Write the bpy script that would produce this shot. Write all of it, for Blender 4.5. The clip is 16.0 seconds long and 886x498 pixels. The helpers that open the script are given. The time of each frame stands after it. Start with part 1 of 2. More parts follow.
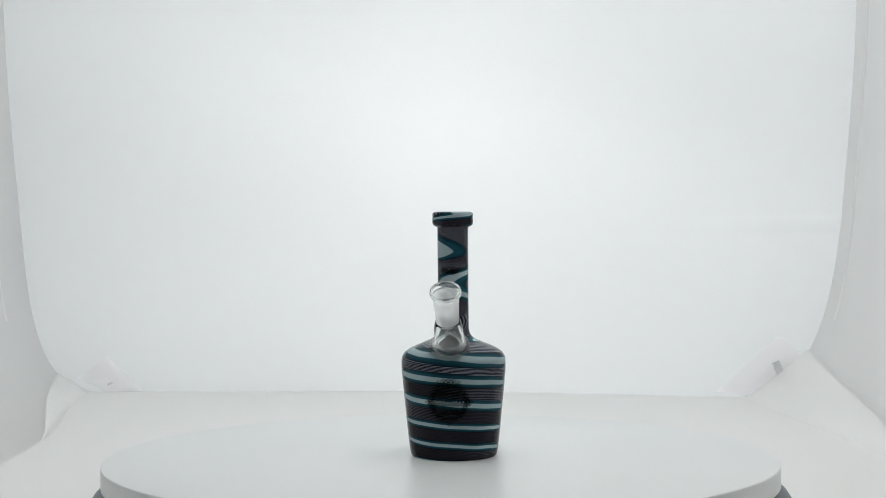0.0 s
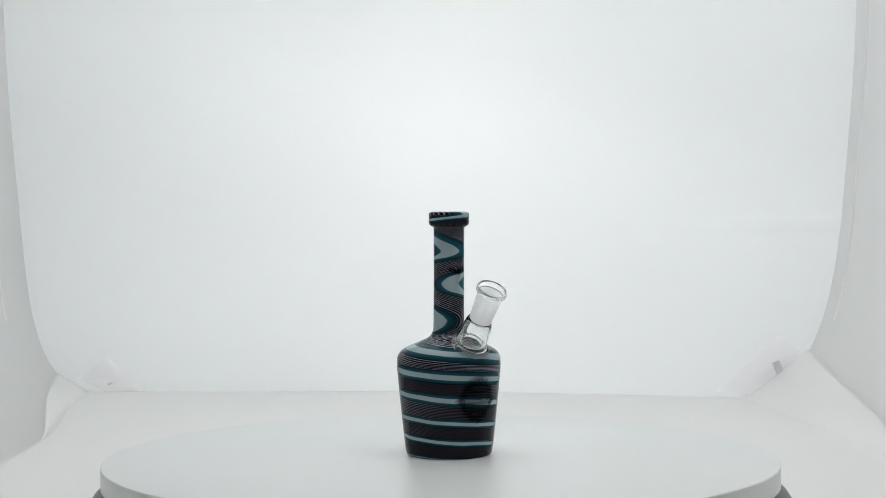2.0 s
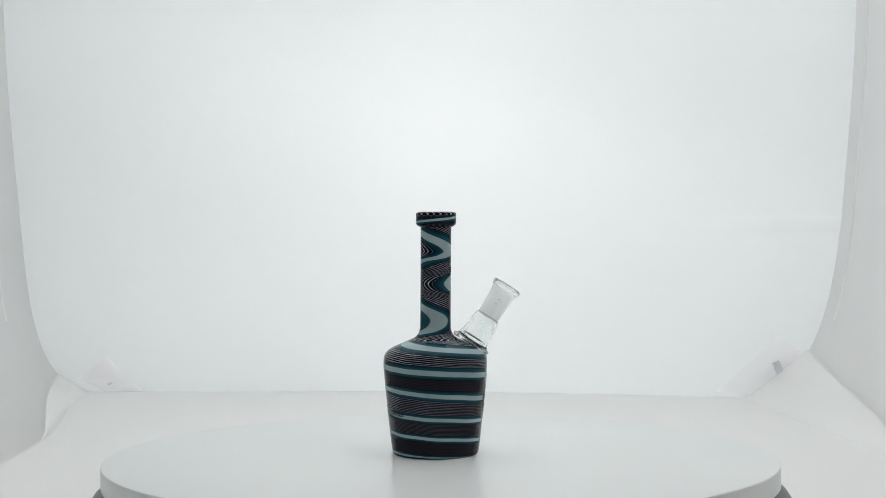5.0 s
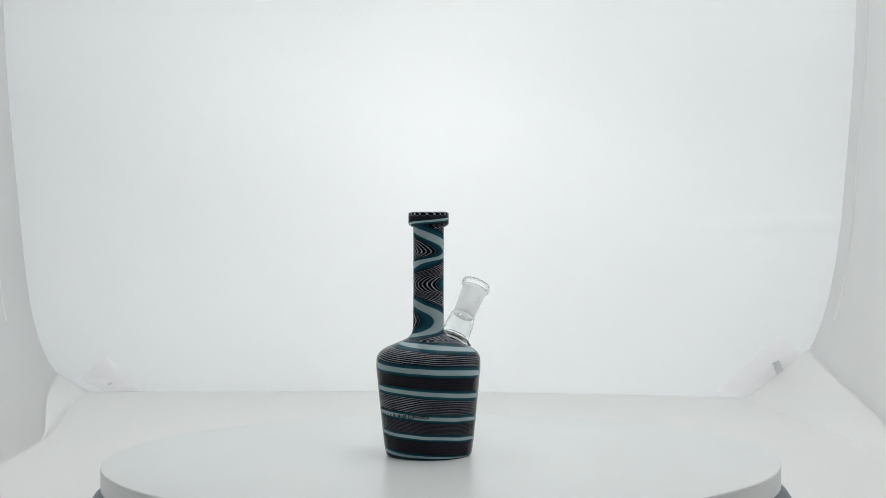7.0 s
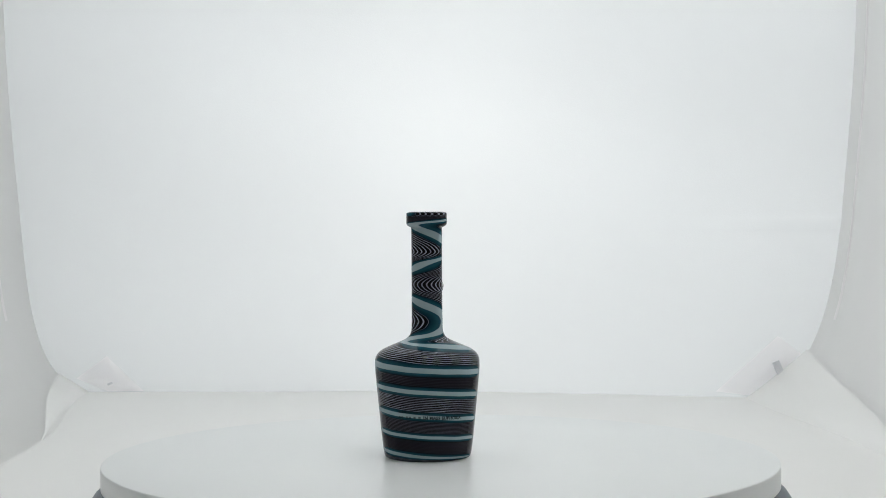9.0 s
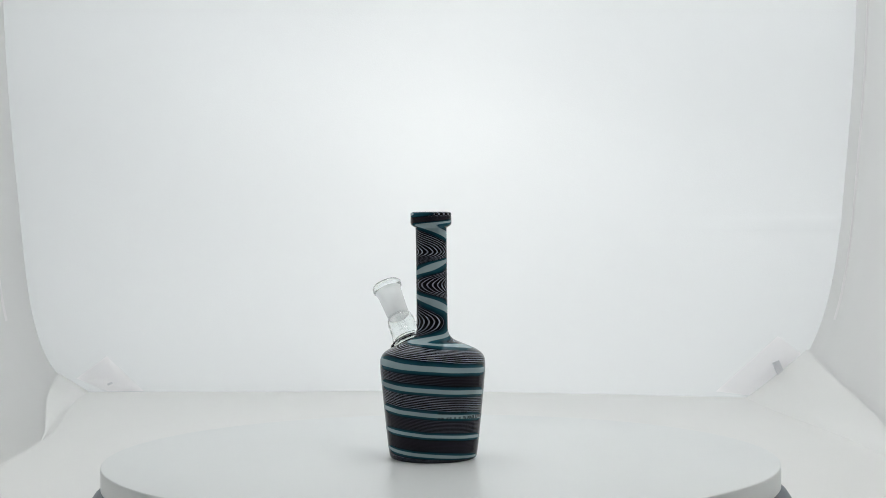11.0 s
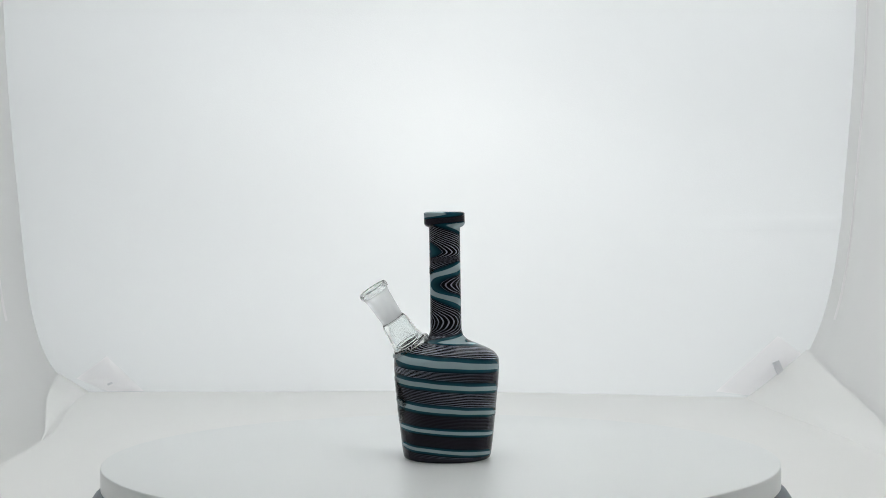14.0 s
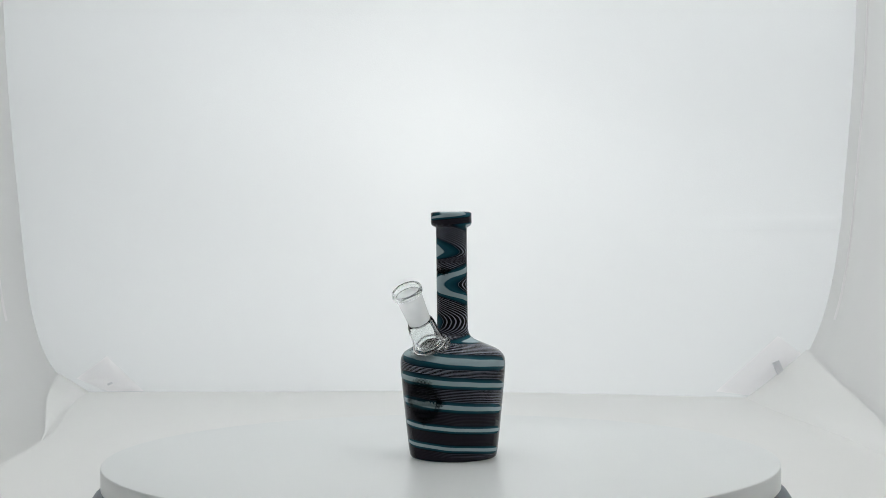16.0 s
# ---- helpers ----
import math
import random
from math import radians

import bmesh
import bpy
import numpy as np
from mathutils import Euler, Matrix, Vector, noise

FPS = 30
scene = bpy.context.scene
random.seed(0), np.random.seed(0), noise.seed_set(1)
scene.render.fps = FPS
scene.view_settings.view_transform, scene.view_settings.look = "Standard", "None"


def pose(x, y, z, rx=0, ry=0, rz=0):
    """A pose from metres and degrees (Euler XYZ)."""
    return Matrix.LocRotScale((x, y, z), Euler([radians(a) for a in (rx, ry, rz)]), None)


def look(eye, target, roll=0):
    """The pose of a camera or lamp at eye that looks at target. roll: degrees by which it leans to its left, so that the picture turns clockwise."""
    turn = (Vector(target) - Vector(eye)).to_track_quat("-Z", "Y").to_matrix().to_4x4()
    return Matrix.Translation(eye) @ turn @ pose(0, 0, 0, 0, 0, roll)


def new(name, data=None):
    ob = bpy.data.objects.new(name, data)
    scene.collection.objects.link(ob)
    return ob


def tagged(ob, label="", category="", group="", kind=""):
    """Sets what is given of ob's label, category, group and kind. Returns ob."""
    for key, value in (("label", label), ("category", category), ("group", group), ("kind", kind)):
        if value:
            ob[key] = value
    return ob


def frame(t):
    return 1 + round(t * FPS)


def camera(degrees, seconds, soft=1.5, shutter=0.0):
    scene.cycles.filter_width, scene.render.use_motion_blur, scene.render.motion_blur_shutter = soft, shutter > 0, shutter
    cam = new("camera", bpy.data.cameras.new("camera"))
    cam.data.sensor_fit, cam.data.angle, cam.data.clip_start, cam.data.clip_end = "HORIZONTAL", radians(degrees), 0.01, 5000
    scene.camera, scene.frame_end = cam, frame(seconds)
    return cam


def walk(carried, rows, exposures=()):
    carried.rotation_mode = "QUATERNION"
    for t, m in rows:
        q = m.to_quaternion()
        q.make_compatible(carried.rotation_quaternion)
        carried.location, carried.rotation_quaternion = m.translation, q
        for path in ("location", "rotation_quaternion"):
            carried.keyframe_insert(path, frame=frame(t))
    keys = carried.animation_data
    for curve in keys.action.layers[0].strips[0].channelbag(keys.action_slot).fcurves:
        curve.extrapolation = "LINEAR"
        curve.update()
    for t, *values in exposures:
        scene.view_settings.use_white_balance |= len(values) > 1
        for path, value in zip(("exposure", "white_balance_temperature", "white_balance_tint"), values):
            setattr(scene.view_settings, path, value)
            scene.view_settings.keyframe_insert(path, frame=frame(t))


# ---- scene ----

# Camera: stands still before the open side of the light tent.
# Tent floor is z = 0, the turntable's axis is at x = AXIS_X, y = 0.
PLATE_Z = 0.040          # top of the turning plate
EYE_Z = PLATE_Z + 0.1563
AXIS_X = -0.0021
BACK = 1.0469            # from the lens to the axis
cam = camera(30.26, 16.0, soft=0.9)
EYE = pose(0, -BACK, EYE_Z, 90 - 1.304, 0, 0) @ pose(0, 0, 0, 0, 0, -0.30)
walk(cam, [(0.0, EYE), (16.0, EYE)], exposures=[(0.0, 0.0, 6455, 10), (15.6, 0.0, 6455, 10), (16.0, -0.05, 6455, 10)])

# Light: a dim even room tone, and added unseen fill lamps outside the translucent tent, behind its back, at its sides
# and over its roof.
world = bpy.data.worlds.new("world")
scene.world = world
world.use_nodes = True
world.node_tree.nodes["Background"].inputs[0].default_value = (0.93, 0.98, 1.0, 1)
world.node_tree.nodes["Background"].inputs[1].default_value = 0.14
BACK_FILL_W = 9.9
HOT_SPOT_W = 0.105
ROOF_FILL_W = 10.9
SIDE_FILL_W = 3.3
LED_STRENGTH = 62.0


def soft_lamp(name, size, power, eye, target, colour=(0.98, 1.0, 1.005)):
    light = bpy.data.lights.new(name, "AREA")
    light.shape, light.size, light.energy = "DISK", size, power
    light.color = colour
    new(name, light).matrix_world = look(eye, target)


soft_lamp("back_fill", 0.6, BACK_FILL_W, (0.12, 1.66, 0.275), (0.12, 0, 0.275), (0.975, 1.0, 1.012))
# Small added lamp, unseen, that makes the warm bright spot on the rear cloth.
soft_lamp("hot_spot_fill", 0.08, HOT_SPOT_W, (0.012, 0.91, 0.280), (0.012, 0, 0.280), (1.0, 0.95, 0.86))
# Added pair, unseen, that lifts the side walls through their cloth.
for side_x, share in ((-1.25, 1.0), (1.25, 1.15)):
    soft_lamp("side_fill", 0.6, SIDE_FILL_W * share, (side_x, 0.2, 0.3), (0, 0.2, 0.25))
# Added overhead fill, unseen, for soft light on floor and plate.
soft_lamp("roof_fill", 0.7, ROOF_FILL_W, (0, 0.36, 1.25), (0, 0.361, 0))


# ---- materials ----
def material(name):
    m = bpy.data.materials.new(name)
    m.use_nodes = True
    nt = m.node_tree
    return m, nt, nt.nodes["Principled BSDF"]


def node(nt, kind, **values):
    n = nt.nodes.new(kind)
    for key, value in values.items():
        if key in n.inputs:
            n.inputs[key].default_value = value
    return n


def calc(nt, op, a, b=None, clamp=False):
    n = nt.nodes.new("ShaderNodeMath")
    n.operation, n.use_clamp = op, clamp
    for i, v in enumerate((a, b)):
        if v is None:
            continue
        if isinstance(v, (int, float)):
            n.inputs[i].default_value = v
        else:
            nt.links.new(v, n.inputs[i])
    return n.outputs[0]


def ramp(nt, fac, stops):
    n = nt.nodes.new("ShaderNodeValToRGB")
    e = n.color_ramp.elements
    while len(e) < len(stops):
        e.new(0.5)
    for i, (p, c) in enumerate(stops):
        e[i].position, e[i].color = p, (*c, 1)
    nt.links.new(fac, n.inputs[0])
    return n.outputs[0]


def mixed(nt, fac, a, b):
    n = nt.nodes.new("ShaderNodeMix")
    n.data_type = "RGBA"
    for socket, v in ((n.inputs[0], fac), (n.inputs[6], a), (n.inputs[7], b)):
        if isinstance(v, (int, float)):
            socket.default_value = v
        elif isinstance(v, tuple):
            socket.default_value = (*v, 1)
        else:
            nt.links.new(v, socket)
    return n.outputs[2]


def speckle(nt, scale, detail=3.0, space="Object"):
    co = nt.nodes.new("ShaderNodeTexCoord")
    n = node(nt, "ShaderNodeTexNoise", Scale=scale, Detail=detail)
    nt.links.new(co.outputs[space], n.inputs["Vector"])
    return n.outputs["Fac"]


def relief(nt, bsdf, height, strength, distance=0.001):
    b = node(nt, "ShaderNodeBump", Strength=strength, Distance=distance)
    nt.links.new(height, b.inputs["Height"])
    nt.links.new(b.outputs[0], bsdf.inputs["Normal"])


def plain(name, colour, rough=0.5, metal=0.0, grain=60.0, amount=0.06, bump=0.1):
    m, nt, p = material(name)
    dark = tuple(c * (1 - amount * 2) for c in colour)
    f = speckle(nt, grain)
    nt.links.new(mixed(nt, f, dark, colour), p.inputs["Base Color"])
    p.inputs["Roughness"].default_value, p.inputs["Metallic"].default_value = rough, metal
    if bump:
        relief(nt, p, speckle(nt, grain * 8), bump, 0.0004)
    return m


def fabric(name, colour, through_share, rough=0.75):
    """Thin white tent cloth that lets part of the light through."""
    m, nt, p = material(name)
    f = speckle(nt, 5.0, 4.0)
    tone = mixed(nt, f, tuple(c * 0.96 for c in colour), colour)
    nt.links.new(tone, p.inputs["Base Color"])
    p.inputs["Roughness"].default_value = rough
    weave = calc(nt, "ADD", speckle(nt, 900.0, 2.0), calc(nt, "MULTIPLY", speckle(nt, 14.0, 3.0), 2.5))
    relief(nt, p, weave, 0.12, 0.002)
    t = nt.nodes.new("ShaderNodeBsdfTranslucent")
    nt.links.new(tone, t.inputs["Color"])
    mix = node(nt, "ShaderNodeMixShader", Fac=through_share)
    nt.links.new(p.outputs[0], mix.inputs[1])
    nt.links.new(t.outputs[0], mix.inputs[2])
    nt.links.new(mix.outputs[0], nt.nodes["Material Output"].inputs["Surface"])
    return m


def striped_glass():
    """Lined art glass: a pale band edged with teal, then black with fine white lines, once round the tube and twisted along it."""
    m, nt, p = material("striped_glass")
    twist = nt.nodes.new("ShaderNodeAttribute")
    twist.attribute_name = "twist"
    vis = nt.nodes.new("ShaderNodeAttribute")
    vis.attribute_name = "line_strength"
    turn = calc(nt, "FRACT", twist.outputs["Fac"])
    side = calc(nt, "ABSOLUTE", calc(nt, "SUBTRACT", turn, 0.5))
    off = calc(nt, "SUBTRACT", 1.0, calc(nt, "MULTIPLY", side, 2.0))   # 0 in the pale band, 1 opposite
    slim = nt.nodes.new("ShaderNodeAttribute")
    slim.attribute_name = "slimness"
    off = calc(nt, "MULTIPLY", off, slim.outputs["Fac"])
    skew = nt.nodes.new("ShaderNodeAttribute")
    skew.attribute_name = "line_shift"
    turned = calc(nt, "FRACT", calc(nt, "SUBTRACT", twist.outputs["Fac"], skew.outputs["Fac"]))
    far = calc(nt, "SUBTRACT", 1.0, calc(nt, "MULTIPLY", calc(nt, "ABSOLUTE", calc(nt, "SUBTRACT", turned, 0.5)), 2.0))
    far = calc(nt, "MULTIPLY", far, slim.outputs["Fac"])
    cloudy = mixed(nt, speckle(nt, 70.0), (0.26, 0.345, 0.37), (0.33, 0.42, 0.445))
    base = ramp(nt, off, [(0.0, (1, 1, 1)), (0.175, (1, 1, 1)), (0.215, (0, 0, 0)), (1.0, (0, 0, 0))])
    depth = ramp(nt, far, [(0.18, (0.010, 0.057, 0.086)), (0.27, (0.010, 0.063, 0.084)), (0.34, (0.007, 0.048, 0.064)), (0.42, (0.0035, 0.030, 0.046)),
                           (0.48, (0.002, 0.009, 0.018)), (0.53, (0.0012, 0.0012, 0.0024)), (1.0, (0.0012, 0.0012, 0.0024))])
    core = calc(nt, "MULTIPLY", calc(nt, "SUBTRACT", far, 0.535), 30.0, clamp=True)
    blurred = calc(nt, "MULTIPLY", core, calc(nt, "SUBTRACT", 1.0, calc(nt, "MULTIPLY", vis.outputs["Fac"], 1.3, clamp=True)))
    depth = mixed(nt, blurred, depth, (0.0132, 0.0110, 0.0165))   # lines too fine to part: a purple brown
    colour = mixed(nt, base, depth, cloudy)
    count = nt.nodes.new("ShaderNodeAttribute")
    count.attribute_name = "line_count"
    wave = calc(nt, "COSINE", calc(nt, "MULTIPLY", calc(nt, "MULTIPLY", calc(nt, "SUBTRACT", turned, 0.5), 2 * math.pi), count.outputs["Fac"]))
    line = calc(nt, "MULTIPLY", calc(nt, "SUBTRACT", wave, 0.50), 4.5, clamp=True)
    inside = calc(nt, "MULTIPLY", calc(nt, "SUBTRACT", far, 0.475), 60.0, clamp=True)
    fine = calc(nt, "MULTIPLY", calc(nt, "MULTIPLY", line, inside), vis.outputs["Fac"])
    colour = mixed(nt, fine, colour, (0.33, 0.355, 0.43))
    nt.links.new(colour, p.inputs["Base Color"])
    p.inputs["Roughness"].default_value = 0.06
    p.inputs["IOR"].default_value = 1.5
    p.inputs["Specular IOR Level"].default_value = 0.075
    relief(nt, p, speckle(nt, 45.0), 0.05, 0.002)
    return m


def clear_glass(name="clear_glass", rough=0.015):
    m, nt, p = material(name)
    p.inputs["Base Color"].default_value = (0.97, 0.99, 0.985, 1)
    p.inputs["Roughness"].default_value = rough
    p.inputs["IOR"].default_value = 1.47
    p.inputs["Transmission Weight"].default_value = 1.0
    relief(nt, p, speckle(nt, 120.0), 0.04, 0.001)
    return m


def ground_glass():
    m, nt, p = material("ground_glass")
    p.inputs["Base Color"].default_value = (0.86, 0.875, 0.875, 1)
    p.inputs["Roughness"].default_value = 0.6
    relief(nt, p, speckle(nt, 2500.0), 0.25, 0.0002)
    t = nt.nodes.new("ShaderNodeBsdfTranslucent")
    t.inputs["Color"].default_value = (0.98, 0.99, 0.99, 1)
    c = nt.nodes.new("ShaderNodeBsdfTransparent")
    cloudy = node(nt, "ShaderNodeMixShader", Fac=0.75)
    out = node(nt, "ShaderNodeMixShader", Fac=0.55)
    nt.links.new(p.outputs[0], cloudy.inputs[1])
    nt.links.new(t.outputs[0], cloudy.inputs[2])
    nt.links.new(cloudy.outputs[0], out.inputs[1])
    nt.links.new(c.outputs[0], out.inputs[2])
    nt.links.new(out.outputs[0], nt.nodes["Material Output"].inputs["Surface"])
    return m


def print_ink(name, colour, alpha):
    m, nt, p = material(name)
    p.inputs["Base Color"].default_value = (*colour, 1)
    p.inputs["Roughness"].default_value = 0.3
    p.inputs["Specular IOR Level"].default_value = 0.08
    a = calc(nt, "MULTIPLY", calc(nt, "ADD", calc(nt, "MULTIPLY", speckle(nt, 900.0), 0.5), 0.75), alpha, clamp=True)
    nt.links.new(a, p.inputs["Alpha"])
    return m


STRIPED = striped_glass()
PORT = plain("dark_port", (0.012, 0.022, 0.024), 0.08, grain=200.0, amount=0.3, bump=0.05)
CLEAR = clear_glass()
HAZY = clear_glass("hazy_glass", 0.22)
GROUND = ground_glass()
INK = print_ink("black_ink", (0.003, 0.006, 0.006), 0.64)
INK_SOLID = print_ink("dense_ink", (0.003, 0.005, 0.005), 0.95)
INK_SOFT = print_ink("worn_ink", (0.002, 0.0055, 0.0055), 0.42)
INK_THIN = print_ink("thin_ink", (0.003, 0.010, 0.010), 0.25)
INK_PALE = print_ink("pale_ink", (0.26, 0.33, 0.34), 0.6)
INK_GREY = print_ink("grey_ink", (0.15, 0.18, 0.18), 0.5)
DOT = plain("cream_ink", (0.55, 0.5, 0.42), 0.5, bump=0)
CLOTH = fabric("white_tent_cloth", (0.86, 0.875, 0.875), 0.45)
CLOTH_SIDE = fabric("side_tent_cloth", (0.86, 0.86, 0.85), 0.45)
CLOTH_THIN = fabric("thin_patch_cloth", (0.990, 0.975, 0.978), 0.94)
CLOTH_ROOF = fabric("roof_cloth", (0.86, 0.875, 0.875), 0.6)
CLOTH_FLOOR = fabric("floor_cloth", (0.79, 0.785, 0.768), 0.03, 0.42)
PLATE = plain("white_acrylic", (0.685, 0.700, 0.695), 0.32, grain=25.0, amount=0.01, bump=0.02)
GREY = plain("grey_plastic", (0.10, 0.125, 0.15), 0.4)
GAP_SHADE = plain("gap_shade", (0.012, 0.012, 0.013), 0.6)
STRAP = fabric("grey_webbing", (0.78, 0.78, 0.80), 0.52)
TABLE = plain("table_laminate", (0.55, 0.54, 0.52), 0.5, grain=12.0)
HOUSING = plain("aluminium", (0.6, 0.6, 0.61), 0.35, metal=1.0)
LED = bpy.data.materials.new("led_diffuser")
LED.use_nodes = True
LED.node_tree.nodes["Principled BSDF"].inputs["Emission Color"].default_value = (1.0, 0.99, 0.97, 1)
LED.node_tree.nodes["Principled BSDF"].inputs["Emission Strength"].default_value = LED_STRENGTH


# ---- mesh helpers ----
def mesh_of(name, verts, faces, mat, smooth=True):
    me = bpy.data.meshes.new(name)
    me.from_pydata(verts, [], faces)
    me.materials.append(mat)
    if smooth:
        me.polygons.foreach_set("use_smooth", [True] * len(me.polygons))
    me.update()
    return me


def part(name, data, parent, label=""):
    ob = new(name, data)
    ob.parent = parent
    return tagged(ob, label)


def lathe(name, outline, mat, segments=96, closed=False):
    """Turn an outline of (radius, height) round the z axis; closed joins its end to its start."""
    verts, faces, n = [], [], len(outline)
    for i in range(segments):
        a = 2 * math.pi * i / segments
        verts += [(r * math.cos(a), r * math.sin(a), z) for r, z in outline]
    for i in range(segments):
        j = (i + 1) % segments
        for k in range(n if closed else n - 1):
            l = (k + 1) % n
            faces.append((i * n + k, j * n + k, j * n + l, i * n + l))
    me = mesh_of(name, verts, faces, mat)
    bm = bmesh.new()
    bm.from_mesh(me)
    bmesh.ops.remove_doubles(bm, verts=bm.verts, dist=1e-7)
    bmesh.ops.recalc_face_normals(bm, faces=bm.faces)
    bm.to_mesh(me)
    bm.free()
    return me


def box(name, size, mat, bevel=0.001, at=(0, 0, 0)):
    bm = bmesh.new()
    bmesh.ops.create_cube(bm, size=1.0)
    bmesh.ops.scale(bm, vec=size, verts=bm.verts)
    bmesh.ops.translate(bm, vec=at, verts=bm.verts)
    if bevel:
        bmesh.ops.bevel(bm, geom=bm.edges[:], offset=bevel, segments=2, affect="EDGES", profile=0.5)
    me = bpy.data.meshes.new(name)
    bm.to_mesh(me)
    bm.free()
    me.materials.append(mat)
    return me


def sheet(name, nu, nv, place, mat):
    """A cloth sheet: place(u, v) with u and v from 0 to 1."""
    verts = [place(i / nu, j / nv) for j in range(nv + 1) for i in range(nu + 1)]
    w = nu + 1
    faces = [(j * w + i, j * w + i + 1, (j + 1) * w + i + 1, (j + 1) * w + i) for j in range(nv) for i in range(nu)]
    return mesh_of(name, verts, faces, mat)


def smooth_curve(points):
    """Monotone cubic through (x, y) points, x rising."""
    xs, ys = np.array([p[0] for p in points], float), np.array([p[1] for p in points], float)
    h, d = np.diff(xs), np.diff(ys) / np.diff(xs)
    m = np.zeros(len(xs))
    m[0], m[-1] = d[0], d[-1]
    for i in range(1, len(xs) - 1):
        if d[i - 1] * d[i] > 0:
            w1, w2 = 2 * h[i] + h[i - 1], h[i] + 2 * h[i - 1]
            m[i] = (w1 + w2) / (w1 / d[i - 1] + w2 / d[i])

    def value(x):
        x = np.clip(x, xs[0], xs[-1])
        i = np.clip(np.searchsorted(xs, x) - 1, 0, len(xs) - 2)
        t = (x - xs[i]) / h[i]
        return ((1 + 2 * t) * (1 - t) ** 2 * ys[i] + t * (1 - t) ** 2 * h[i] * m[i]
                + t * t * (3 - 2 * t) * ys[i + 1] + t * t * (t - 1) * h[i] * m[i + 1])
    return value


# ---- the light tent ----
TENT_FRONT, TENT_TOP = -0.30, 0.80


LEFT_SWEEP, RIGHT_SWEEP = 0.020, 0.052     # height at the rear to which the floor cloth sweeps up at the sides


def left_x(z):
    return -(0.459 + 0.056 * z) + 0.068 * math.exp(-(z / 0.035) ** 0.7)


def right_x(z):
    return 0.420 + 0.02 * z - 0.102 * math.exp(-(z / 0.062) ** 0.65)


def sweep_top(rise, run, fall, u):
    """Height of the sweep's fold, from the rear (u = 0) forwards."""
    return max(1e-4, rise * max(0.0, 1 - u / run) ** fall)


def swept(edge, z, rise):
    """The side wall's x at a height; below the rise the cloth runs straight down to the floor's edge."""
    if z >= rise:
        return edge(z)
    return edge(0) + (edge(rise) - edge(0)) * z / rise


def back_y(x, z):
    belly = 0.042 * math.exp(-((x + 0.04) / 0.25) ** 2 - z / 0.06)
    return 0.698 - 0.13 * x + belly + 0.004 * math.sin(9 * x + 3 * z) + 0.003 * math.sin(23 * z + 6 * x)


def foot(u):
    """How far the foot of a side wall has drifted, from the back (0) to the front (1)."""
    t = min(1.0, u / 0.4)
    return t * t * (3 - 2 * t)


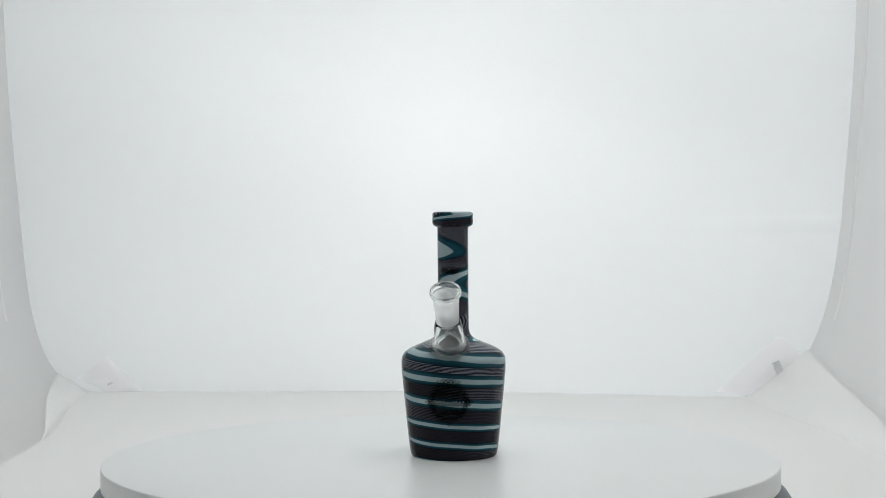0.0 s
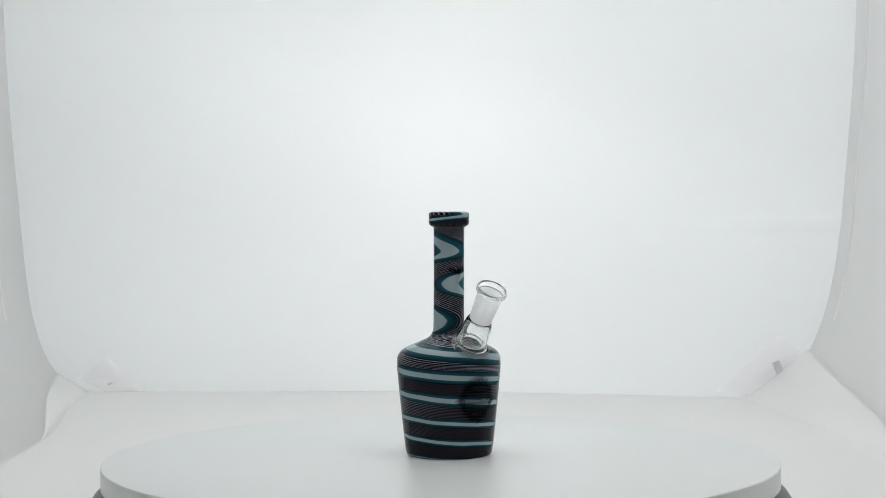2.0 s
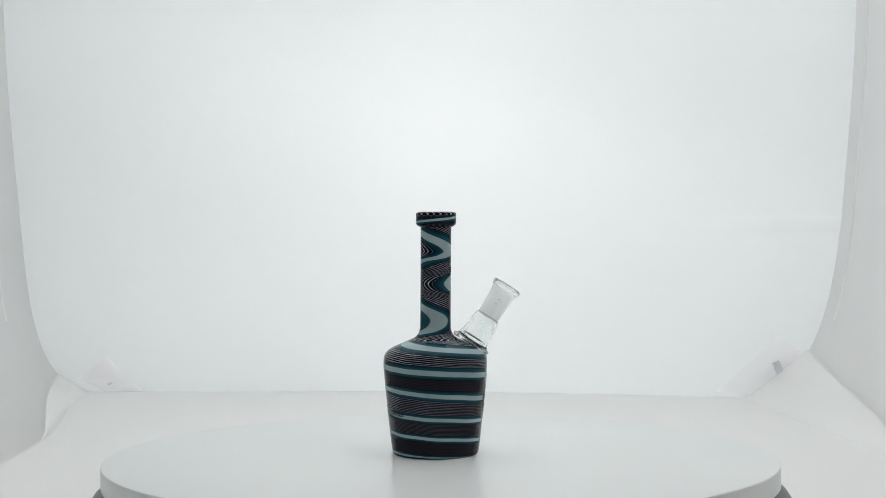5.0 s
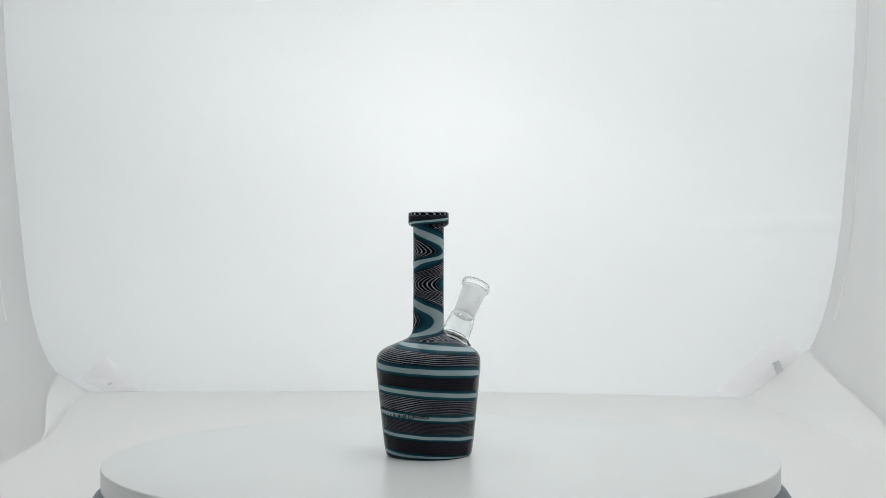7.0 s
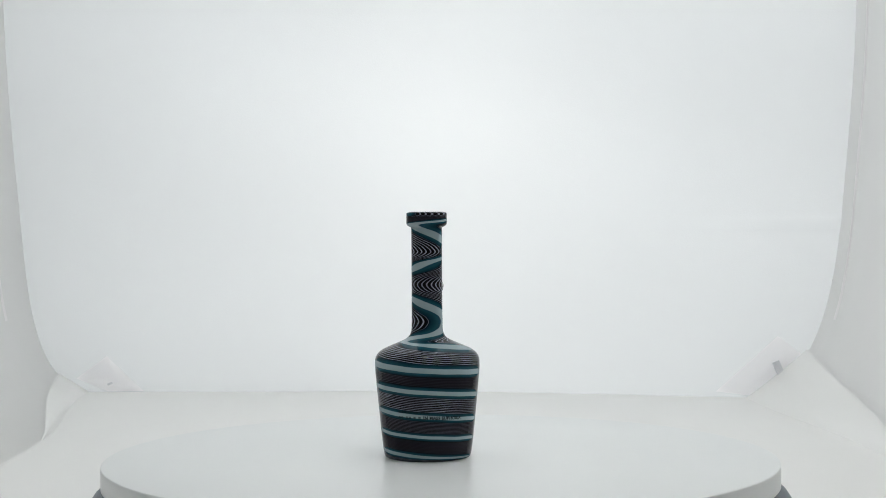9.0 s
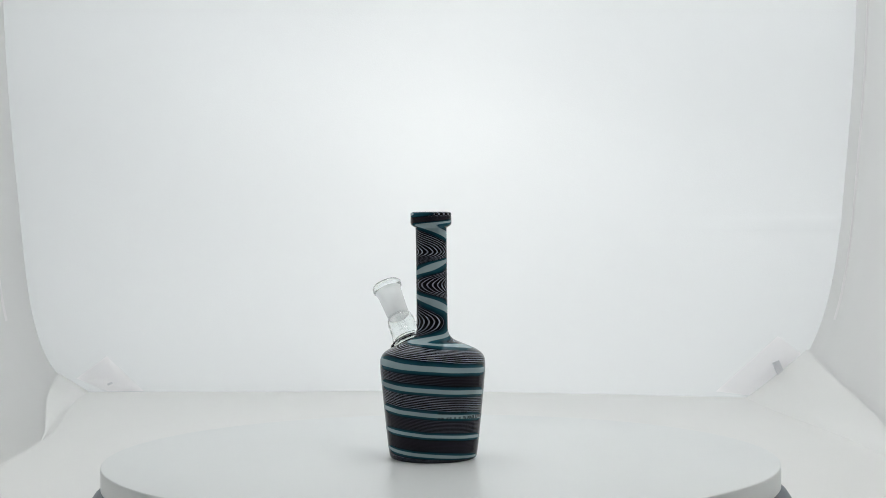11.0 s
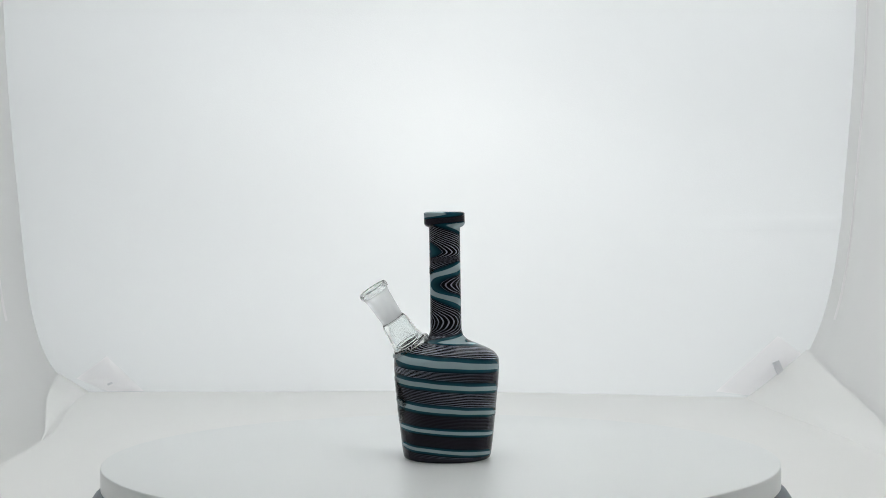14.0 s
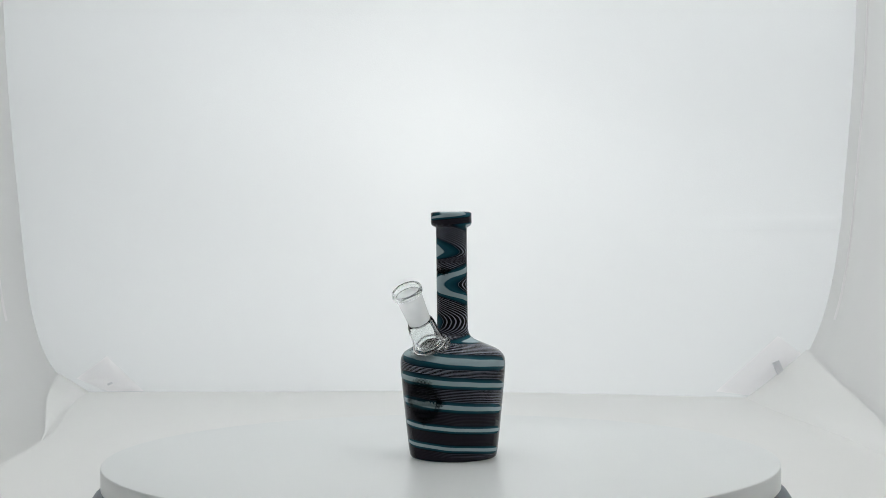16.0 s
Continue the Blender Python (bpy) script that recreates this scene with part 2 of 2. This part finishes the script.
def light_tent():
    tent = tagged(new("light_tent"), "white translucent cloth photo tent, open at the front", "photo tent")

    def back(u, v):
        z = TENT_TOP * v ** 1.7
        a, b = swept(left_x, z, LEFT_SWEEP), swept(right_x, z, RIGHT_SWEEP)
        x = a + (b - a) * u
        fold = 0.0025 * math.exp(-((z - 0.175 - 0.02 * x) / 0.006) ** 2) * max(0.0, x - 0.2) * 5
        return (x, back_y(x, z) - fold, z)
    part("back_wall", sheet("back_wall", 120, 110, back, CLOTH), tent, "smooth white backlit rear cloth")

    def side(edge, sign, drift, rise, run, fall, seam_u):
        def place(u, v):
            z = TENT_TOP * v ** 1.7
            top = sweep_top(rise, run, fall, u)
            y0 = back_y(swept(edge, z, rise), z)
            y = y0 + (TENT_FRONT - y0) * u
            x = swept(lambda h: edge(h) + drift * foot(u) * math.exp(-(h / 0.05) ** 0.65), z, top)
            sag = 0.006 * math.sin(31 * u + 4 * z) * u * min(1, z / 0.1)
            crease = 0.0010 * math.exp(-((u - seam_u) / 0.02) ** 2) * min(1, z / 0.05)
            return (x + sign * (sag - crease), y, z)
        return place
    for edge, sign, drift, rise, run, fall, seam_u in ((left_x, -1, 0.045, LEFT_SWEEP, 0.42, 1.9, 0.115), (right_x, 1, 0.032, RIGHT_SWEEP, 0.50, 1.0, 0.055)):
        place = side(edge, sign, drift, rise, run, fall, seam_u)
        wall = part("side_wall", sheet("side_wall", 140, 150, place, CLOTH_SIDE), tent, "white cloth side wall curving into the floor")

        def sweep(u, v, rise=rise, run=run, fall=fall, edge=edge, sign=sign, drift=drift):
            u = run * u
            top = sweep_top(rise, run, fall, u)
            low, high = [edge(h) + drift * foot(u) * math.exp(-(h / 0.05) ** 0.65) for h in (0, top)]
            z = -0.001 + (top + 0.001) * v
            y0 = back_y(swept(edge, max(0.0, z), rise), z) - 0.001
            x = low + (high - low) * v - sign * (0.002 + 0.0008 * math.sin(math.pi * v) + 0.0012 * math.exp(-((v - 1) / 0.09) ** 2))
            return (x, y0 + (TENT_FRONT - y0) * u, z)
        part("floor_sweep", sheet("floor_sweep", 60, 12, sweep, CLOTH_FLOOR), tent, "floor cloth sweeping up the side with a raised fold")

        def tape(u, v, place=place, sign=sign, seam_u=seam_u):
            x, y, z = place(seam_u + 0.010 * (u - 0.5), 0.27 + 0.73 * v)
            return (x - sign * 0.0012 * math.sin(math.pi * (0.15 + 0.7 * u)), y, z)
        part("seam_tape", sheet("seam_tape", 4, 60, tape, CLOTH_THIN), wall, "narrow stitched white seam tape")

    def base(u, v):
        a, b = left_x(0) + 0.045 * foot(v) - 0.004, right_x(0) + 0.032 * foot(v) + 0.004
        x = a + (b - a) * u
        y0 = back_y(x, 0)
        y = y0 + (TENT_FRONT - y0) * v
        return (x, y, 0.0)
    part("floor_sheet", sheet("floor_sheet", 30, 30, base, CLOTH_FLOOR), tent, "white cloth floor of the tent")

    def roof(u, v):
        a, b = left_x(TENT_TOP), right_x(TENT_TOP)
        x = a + (b - a) * u
        y0 = back_y(x, TENT_TOP)
        return (x, y0 + (TENT_FRONT - y0) * v, TENT_TOP - 0.01 * math.sin(math.pi * u) * math.sin(math.pi * v))
    part("roof_panel", sheet("roof_panel", 20, 20, roof, CLOTH_ROOF), tent, "white cloth roof")
    return tent


def corner_flap(corners, strap_x, strap_z, strap_turn, strap_size):
    """A stitched cloth patch on the back wall's lower corner, with its strap."""
    flap = tagged(new("corner_flap"), "white cloth patch low on the rear wall with a grey strap", "cloth flap", "cloth corners")
    top, left, low, right = corners

    def place(u, v):
        x, z = [(low[k] * (1 - u) + right[k] * u) * (1 - v) + (left[k] * (1 - u) + top[k] * u) * v for k in (0, 1)]
        swell = math.sin(math.pi * u) * math.sin(math.pi * v)
        return (x, back_y(x, z) - 0.0015 - 0.006 * swell, z)
    part("cloth", sheet("cloth", 16, 16, place, CLOTH_THIN), flap)
    strap = part("strap", box("strap", strap_size, STRAP, 0.0006), flap, "short grey webbing strap")
    strap.matrix_basis = pose(strap_x, back_y(strap_x, strap_z) - 0.0085, strap_z, 0, strap_turn, 0)
    return flap


# ---- turntable ----
def turntable():
    table = tagged(new("turntable"), "round white photo turntable with a grey base", "turntable")
    table.location = (AXIS_X, 0, 0)
    r = 0.2137
    round_edge = [(r - 0.0009 + 0.0009 * math.sin(radians(a)), -0.0009 + 0.0009 * math.cos(radians(a))) for a in range(0, 91, 30)]
    plate = lathe("plate", [(0, 0), (0.1, 0), *round_edge, (r, -0.0134), (r - 0.0006, -0.0140), (0, -0.0140)], PLATE, 256)
    top = part("plate", plate, table, "glossy white round plate")
    top.location = (0, 0, PLATE_Z)
    # Black ring that stands in for the shade between plate and base.
    part("gap_ring", lathe("gap_ring", [(0.19, 0.0259), (0.2060, 0.0259), (0.2060, 0.0206), (0.19, 0.0206)], GAP_SHADE, 192, True), table, "black ring standing in for the shade of the gap")
    part("base", lathe("base", [(0, 0.0205), (0.2075, 0.0205), (0.2105, 0.0220), (0.2148, 0.0220), (0.2183, 0.0204), (0.2206, 0.017), (0.2213, 0.012), (0.2213, 0.001), (0.220, 0), (0, 0)], GREY, 192),
         table, "grey plastic base")
    return table, top


# ---- the bottle ----
TALL = 0.1563
UNIT = 1 / 6172.0        # one drawing unit of the outline below, in metres


def height(y):
    return (1001 - y) * UNIT


OUTER = [(1001, 158), (999, 164), (992, 169.5), (980, 172.5), (900, 182.5), (800, 192.5), (700, 202), (640, 206.5), (615, 205.5), (600, 200), (588, 191),
         (575, 173), (565, 152), (555, 128), (545, 104), (536, 85), (526, 73), (512, 65), (495, 61.5), (300, 60.5), (99, 61), (97.5, 63), (94, 70), (90, 75.5), (85, 79), (77, 80.5),
         (60, 80), (44, 80), (40, 78), (38.5, 74)]
PALE = [(30, 206), (46, 226), (68, 85), (88, -60), (115, 0), (138, 55), (176, 132), (193, 147), (208, 126), (235, 0), (264, -75), (298, -186), (320, -208), (342, -188), (380, -62), (405, 0), (428, 55), (449, 90), (466, 100), (486, 90),
        (511, 40), (528, -40), (542, -85), (552, 0), (566, 60), (587, 150), (606, 215), (624, 270), (664, 450), (708, 630), (752, 810), (802, 990), (845, 1170), (884, 1350),
        (921, 1530), (960, 1710), (984, 1815), (1001, 1960)]
LINES = [(-4, 1), (1.05, 1), (1.2, 0.6), (1.35, 0.2), (1.5, 0.04), (1.9, 0.04), (2.1, 0.4), (2.3, 0.75), (2.55, 0.85), (2.75, 0.5), (2.95, 0.12), (3.2, 0.06), (3.5, 0.26),
         (3.75, 0.18), (3.95, 0.02), (4.95, 0.02), (5.15, 0.25), (5.35, 1), (9, 1)]   # strength of the white lines, by turns along the spiral
NARROW = [(30, 1.0), (520, 1.0), (560, 1.0), (600, 0.90), (645, 0.72), (690, 0.95), (720, 1.02), (800, 1.12), (900, 1.2), (1000, 1.3)]
COUNT = [(30, 19), (535, 19), (580, 16), (650, 15), (1000, 15)]
SHIFT = [(30, 14), (90, 12), (196, 13), (323, 4), (420, -2), (475, -9), (535, 0), (1000, 0)]   # degrees by which the lines sit off the pale band
outer_at = smooth_curve(sorted(OUTER))
pale_at = smooth_curve(PALE)
lines_at = smooth_curve(LINES)
narrow_at = smooth_curve(NARROW)
count_at = smooth_curve(COUNT)
shift_at = smooth_curve(SHIFT)


def lean(z):
    """The neck leans a touch towards the joint."""
    return 0.0011 * (max(0.0, (z - 0.05) / 0.105) - 1.0)


def on_body(bearing, z, lift=0.0):
    """The place on the bottle's skin at a bearing (degrees from the joint's side) and height."""
    r, a = float(outer_at(1001 - z / UNIT)) * UNIT + lift, radians(bearing)
    return (r * math.sin(a), -r * math.cos(a) - lean(z), z)


def bottle_skin():
    ys = list(np.linspace(1001, 640, 150)) + list(np.linspace(639, 500, 110)) + list(np.linspace(499, 100, 190)) + list(np.linspace(99, 38.5, 60))
    prof = [(0.0, 0.0012, 990), (150 * UNIT * 0.9, 0.0012, 990), (150 * UNIT, 0.0, 990)]
    prof += [(float(outer_at(y)) * UNIT, height(y), y) for y in ys]
    prof += [(68 * UNIT, TALL, 36), (60 * UNIT, TALL, 36), (54 * UNIT, TALL - 0.0005, 38), (51 * UNIT, TALL - 0.002, 45), (49 * UNIT, 0.13, 60), (49 * UNIT, 0.075, 300), (120 * UNIT, 0.066, 400), (150 * UNIT, 0.01, 600), (0.0, 0.005, 990)]
    seg = 224
    verts, twist, vis, slim, count, skew = [], [], [], [], [], []
    for r, z, y in prof:
        shift, pale, thin = lean(z), float(pale_at(y)) - 179.1, float(narrow_at(y))
        steep = abs(float(pale_at(y + 3)) - float(pale_at(y - 3))) / 6
        fade = 0.9 * (1 - 0.6 * min(1.0, steep / 4.5)) if y < 520 else 0.82
        fade *= 0.12 if 54 < y < 96 else 0.3 if y > 984 else 1.0
        for i in range(seg + 1):
            b = 360.0 * i / seg
            a = radians(b)
            p = (r * math.sin(a), -r * math.cos(a) - shift, z)
            verts.append(p)
            wobble = 9 * noise.noise(Vector((p[0] * 70, p[1] * 70, z * 55)))
            turns = (b - pale + wobble) / 360
            twist.append(turns + 40)
            strength = float(lines_at(b / 360 - math.floor(turns))) * fade
            vis.append(max(0.0, min(1.0, strength * (1 + 0.5 * noise.noise(Vector((p[0] * 60 + 7, p[1] * 60, z * 60)))))))
            slim.append(thin)
        count += [float(count_at(y))] * (seg + 1)
        skew += [float(shift_at(y)) / 360] * (seg + 1)
    w = seg + 1
    faces = [(k * w + i, k * w + i + 1, (k + 1) * w + i + 1, (k + 1) * w + i) for k in range(len(prof) - 1) for i in range(seg)]
    me = mesh_of("body", verts, faces, STRIPED)
    for key, values in (("twist", twist), ("line_strength", vis), ("slimness", slim), ("line_count", count), ("line_shift", skew)):
        me.attributes.new(key, "FLOAT", "POINT").data.foreach_set("value", values)
    return me


def wrapped(name, shapes, mat, bearing, z, lift):
    """Flat outlines in metres, laid on the bottle's skin round a bearing and height."""
    bm = bmesh.new()
    for outline in shapes:
        bm.faces.new([bm.verts.new((x, y, 0)) for x, y in outline])
    bmesh.ops.triangulate(bm, faces=bm.faces[:])
    bmesh.ops.subdivide_edges(bm, edges=[e for e in bm.edges if e.calc_length() > 0.004], cuts=4, use_grid_fill=True)
    bmesh.ops.triangulate(bm, faces=bm.faces[:])
    for v in bm.verts:
        r = float(outer_at(1001 - z / UNIT)) * UNIT
        v.co = on_body(bearing + math.degrees(v.co.x / r), z + v.co.y, lift)
    bmesh.ops.recalc_face_normals(bm, faces=bm.faces)
    me = bpy.data.meshes.new(name)
    bm.to_mesh(me)
    bm.free()
    me.materials.append(mat)
    return me


def lettering(name, words, size, width, mat, bearing, z, lift):
    """Words in the built-in font, wrapped round the bottle."""
    curve = bpy.data.curves.new(name, "FONT")
    curve.body, curve.size, curve.align_x, curve.space_character = words, size, "LEFT", 1.1
    curve.offset = 0.00012
    ob = new(name, curve)
    bpy.context.view_layer.update()
    me = bpy.data.meshes.new_from_object(ob.evaluated_get(bpy.context.evaluated_depsgraph_get()))
    bpy.data.objects.remove(ob)
    r = float(outer_at(1001 - z / UNIT)) * UNIT
    shrink = width / max(v.co.x for v in me.vertices)
    for v in me.vertices:
        v.co = on_body(bearing + math.degrees(v.co.x * shrink / r), z + v.co.y - 0.03 * v.co.x, lift)
    me.materials.clear()
    me.materials.append(mat)
    me.name = name
    me.update()
    return me


def lobed(radius, lobes, depth, n=96, cx=0.0, cy=0.0):
    return [(cx + (radius + depth * math.cos(lobes * 2 * math.pi * i / n)) * math.sin(2 * math.pi * i / n),
             cy + (radius + depth * math.cos(lobes * 2 * math.pi * i / n)) * math.cos(2 * math.pi * i / n)) for i in range(n)]


def bar(x0, x1, y0, y1):
    return [(x0, y0), (x1, y0), (x1, y1), (x0, y1)]


JOINT_AT = Vector((0.0, -0.0229, 0.0726))
JOINT_LEAN = 33.5


def joint_parts(bottle):
    tilt = Matrix.Rotation(radians(-0.2), 4, "Z") @ Matrix.Translation(JOINT_AT) @ Matrix.Rotation(radians(JOINT_LEAN), 4, "X")
    tube = lathe("joint_tube", [(0.0112, 0.0002), (0.0107, 0.0016), (0.0099, 0.0036), (0.0093, 0.0066), (0.0091, 0.0105), (0.0089, 0.0138), (0.0086, 0.0162), (0.0081, 0.0180), (0.0076, 0.0191), (0.0072, 0.0194),
                                (0.0071, 0.0188), (0.0074, 0.0178), (0.0077, 0.0160), (0.0079, 0.0130), (0.0081, 0.0100), (0.0084, 0.0066), (0.0090, 0.0038), (0.0096, 0.0016), (0.0099, 0.0002)], CLEAR, 72, True)
    ob = part("joint", tube, bottle, "clear glass angled joint with a frosted mouth")
    ob.matrix_basis = tilt
    part("ground_sleeve", lathe("ground_sleeve", [(0.0061, 0.0180), (0.0070, 0.0180), (0.0072, 0.0200), (0.0076, 0.0280), (0.0081, 0.0360), (0.0087, 0.0388), (0.0076, 0.0390), (0.0071, 0.0350)], GROUND, 72, True), ob,
         "frosted ground glass sleeve")
    part("lip", lathe("lip", [(0.0078, 0.0391), (0.0089, 0.0390), (0.0095, 0.0395), (0.0098, 0.0408), (0.0097, 0.0422), (0.0093, 0.0430), (0.0090, 0.0428), (0.0085, 0.0416), (0.0080, 0.0400)], HAZY, 72, True), ob, "flared clear glass lip")
    part("weld_ring", lathe("weld_ring", [(0.0114 + 0.0018 * math.cos(a * math.pi / 8), -0.0012 + 0.0015 * math.sin(a * math.pi / 8)) for a in range(16)], HAZY, 72, True), ob, "thick hazy weld ring")
    # Disc on the closed body; the hole's darkness is put into its colour.
    part("port", lathe("port", [(0.0, -0.0006), (0.0048, -0.0003), (0.0064, 0.0004), (0.0068, 0.0012), (0.0064, 0.0014), (0.0056, 0.0006), (0.0040, 0.0002), (0.0, 0.0)], PORT, 48), ob, "dark glass disc standing in for the shaded hole into the body")
    part("port_rim", lathe("port_rim", [(0.0074 + 0.0009 * math.cos(a * math.pi / 6), 0.0022 + 0.0011 * math.sin(a * math.pi / 6)) for a in range(12)], CLEAR, 48, True), ob, "clear glass bead round the opening")
    for turn, up, wide, tall in ((-4, 0.0318, 0.0018, 0.0004), (8, 0.0309, 0.0009, 0.0004), (-8, 0.0284, 0.0012, 0.0005)):
        mark = part("etched_mark", box("etched_mark", (0.00024, wide, tall), INK_GREY, 0.0001), ob, "small grey etched mark")
        a = radians(180 + turn)
        r = 0.0076 + 0.0625 * (up - 0.028)
        mark.matrix_basis = pose(r * math.cos(a), r * math.sin(a), up, 25, 0, 180 + turn)


def glass_bottle():
    bottle = tagged(new("glass_water_pipe"), "bottle-shaped glass water pipe with black, teal and pale blue stripes", "water pipe")
    part("body", bottle_skin(), bottle, "black and teal art glass with fine white swirling lines")
    joint_parts(bottle)
    seal_z = 0.0374
    ring_r = 0.0120
    part("seal_print", wrapped("seal_print", [lobed(0.0117, 18, 0.0003)], INK_THIN, 0.0, seal_z, 0.00012), bottle, "dark printed round emblem with a wreath and a banner")
    leaves = []
    for k in range(30):
        a = 2 * math.pi * k / 30
        leaves.append(lobed(0.0014, 3, 0.00045, 14, ring_r * math.sin(a), ring_r * math.cos(a)))
        leaves.append(lobed(0.0010, 3, 0.00035, 12, 0.0100 * math.sin(a + 0.1), 0.0100 * math.cos(a + 0.1)))
    for k in (-2, -1, 0, 1, 2):
        leaves.append(lobed(0.0019 - 0.0002 * abs(k), 5, 0.0005, 20, k * 0.0030, 0.0139 - 0.00035 * k * k))
    for x in (-0.0050, -0.0018, 0.0020, 0.0052):
        leaves.append(lobed(0.0016, 4, 0.0005, 16, x, 0.0058))
        leaves.append(lobed(0.0016, 3, 0.0006, 16, x * 0.9, -0.0062))
    leaves += [[(-0.0026, -0.0124), (0.0, -0.0154), (0.0026, -0.0124)], lobed(0.0017, 4, 0.0005, 16, -0.0138, 0.0002), lobed(0.0017, 4, 0.0005, 16, 0.0138, 0.0002)]
    for k, shape in enumerate(leaves):
        part("seal_leaf", wrapped("seal_leaf", [shape], INK_SOFT, 0.0, seal_z, 0.00016 + 0.000004 * k), bottle)
    part("seal_banner", wrapped("seal_banner", [bar(-0.0135, 0.0135, -0.0021, 0.0025)], INK_THIN, 0.0, seal_z, 0.00046), bottle, "dark printed banner across the emblem")
    rng = random.Random(4)
    x = -0.0104
    while x < 0.0100:
        w = rng.uniform(0.0010, 0.0019)
        part("seal_bar", wrapped("seal_bar", [lobed(w * 0.5, 3, 0.00015, 12, x, 0.0002 + rng.uniform(-0.0004, 0.0004))], INK_PALE, 0.0, seal_z, 0.00052), bottle)
        x += w + 0.0005
    # slogan on the far side from the joint
    sz = 0.0275
    part("slogan_print", lettering("slogan_print", "IN MASS EUPHORIA", 0.0027, 0.0252, INK_SOLID, -183.4, sz, 0.0002), bottle, "small black printed words")
    x = -0.0165
    while x < -0.0012:
        w = rng.uniform(0.0012, 0.0016)
        part("slogan_bar", wrapped("slogan_bar", [bar(x, x + w, 0.0002, 0.0016)], INK, -183.4, sz, 0.00015), bottle)
        x += w + 0.0005 + (0.0012 if rng.random() < 0.2 else 0)
    x = -0.0165
    while x < 0.0035:
        w = rng.uniform(0.0012, 0.0016)
        part("slogan_bar", wrapped("slogan_bar", [bar(x, x + w, 0.0002, 0.0015)], INK, -183.4, sz + 0.0033, 0.00015), bottle)
        x += w + 0.0005 + (0.0012 if rng.random() < 0.25 else 0)
    # little dark emblem on the neck
    for dx, dy, r in ((-0.0050, 0.0004, 0.0013), (-0.0030, -0.0002, 0.0019), (-0.0002, 0.0002, 0.0023), (0.0028, -0.0004, 0.0020), (0.0050, 0.0004, 0.0013), (0.0012, -0.0018, 0.0013)):
        part("neck_emblem", wrapped("neck_emblem", [lobed(r, 5, r * 0.2, 20, dx, dy)], INK, -2.0, 0.1190, 0.00012), bottle)
    part("pale_dot", wrapped("pale_dot", [lobed(0.00035, 3, 0.00005, 10, -0.0012, 0.0010)], DOT, -2.0, 0.1190, 0.0004), bottle, "tiny cream printed dot")
    return bottle


# ---- fixtures ----
def led_panel(x, y):
    lamp = tagged(new("led_panel"), "small white LED panel under the tent roof", "LED lamp", "tent lamps")
    lamp.location = (x, y, TENT_TOP - 0.035)
    part("housing", box("housing", (0.11, 0.056, 0.012), HOUSING, 0.002, (0, 0, 0.0075)), lamp, "slim aluminium housing")
    part("diffuser", box("diffuser", (0.10, 0.045, 0.003), LED, 0.0008, (0, 0, -0.0005)), lamp, "glowing white diffuser")
    for sx in (-0.03, 0.03):
        part("hanger", box("hanger", (0.006, 0.006, 0.03), HOUSING, 0.0005, (sx, 0, 0.026)), lamp)
    return lamp


def table_top():
    ob = new("floor", box("floor", (3.4, 4.0, 0.04), TABLE, 0.0, (0, 0, -0.0245)))
    return tagged(ob, "plain pale laminate table top under the tent", "table top", kind="structure")


table_top()
light_tent()
corner_flap([(0.347, 0.0655), (0.286, 0.006), (0.332, 0.0010), (0.372, 0.046)], 0.3480, 0.0300, -24, (0.0078, 0.0016, 0.0205))
corner_flap([(-0.369, 0.0400), (-0.404, 0.0150), (-0.369, 0.0010), (-0.329, 0.0014)], -0.365, 0.0100, 70, (0.0024, 0.0016, 0.0060))
led_panel(-0.03, -0.25)
led_panel(0.27, -0.20)
stand, plate = turntable()
pipe = glass_bottle()

RATE = 20.568            # degrees a second
FACING = -6.03           # bearing of the joint at the start
ORBIT, ORBIT_FROM = 0.00838, 92.91


def motions():
    steps = [0.5 * i for i in range(33)]
    walk(plate, [(t, pose(0, 0, PLATE_Z, 0, 0, RATE * t)) for t in steps])
    rows = []
    for t in steps:
        a = radians(ORBIT_FROM + RATE * t)
        rows.append((t, pose(AXIS_X + ORBIT * math.sin(a), -ORBIT * math.cos(a), PLATE_Z, 0, 0, FACING + RATE * t)))
    walk(pipe, rows)


motions()
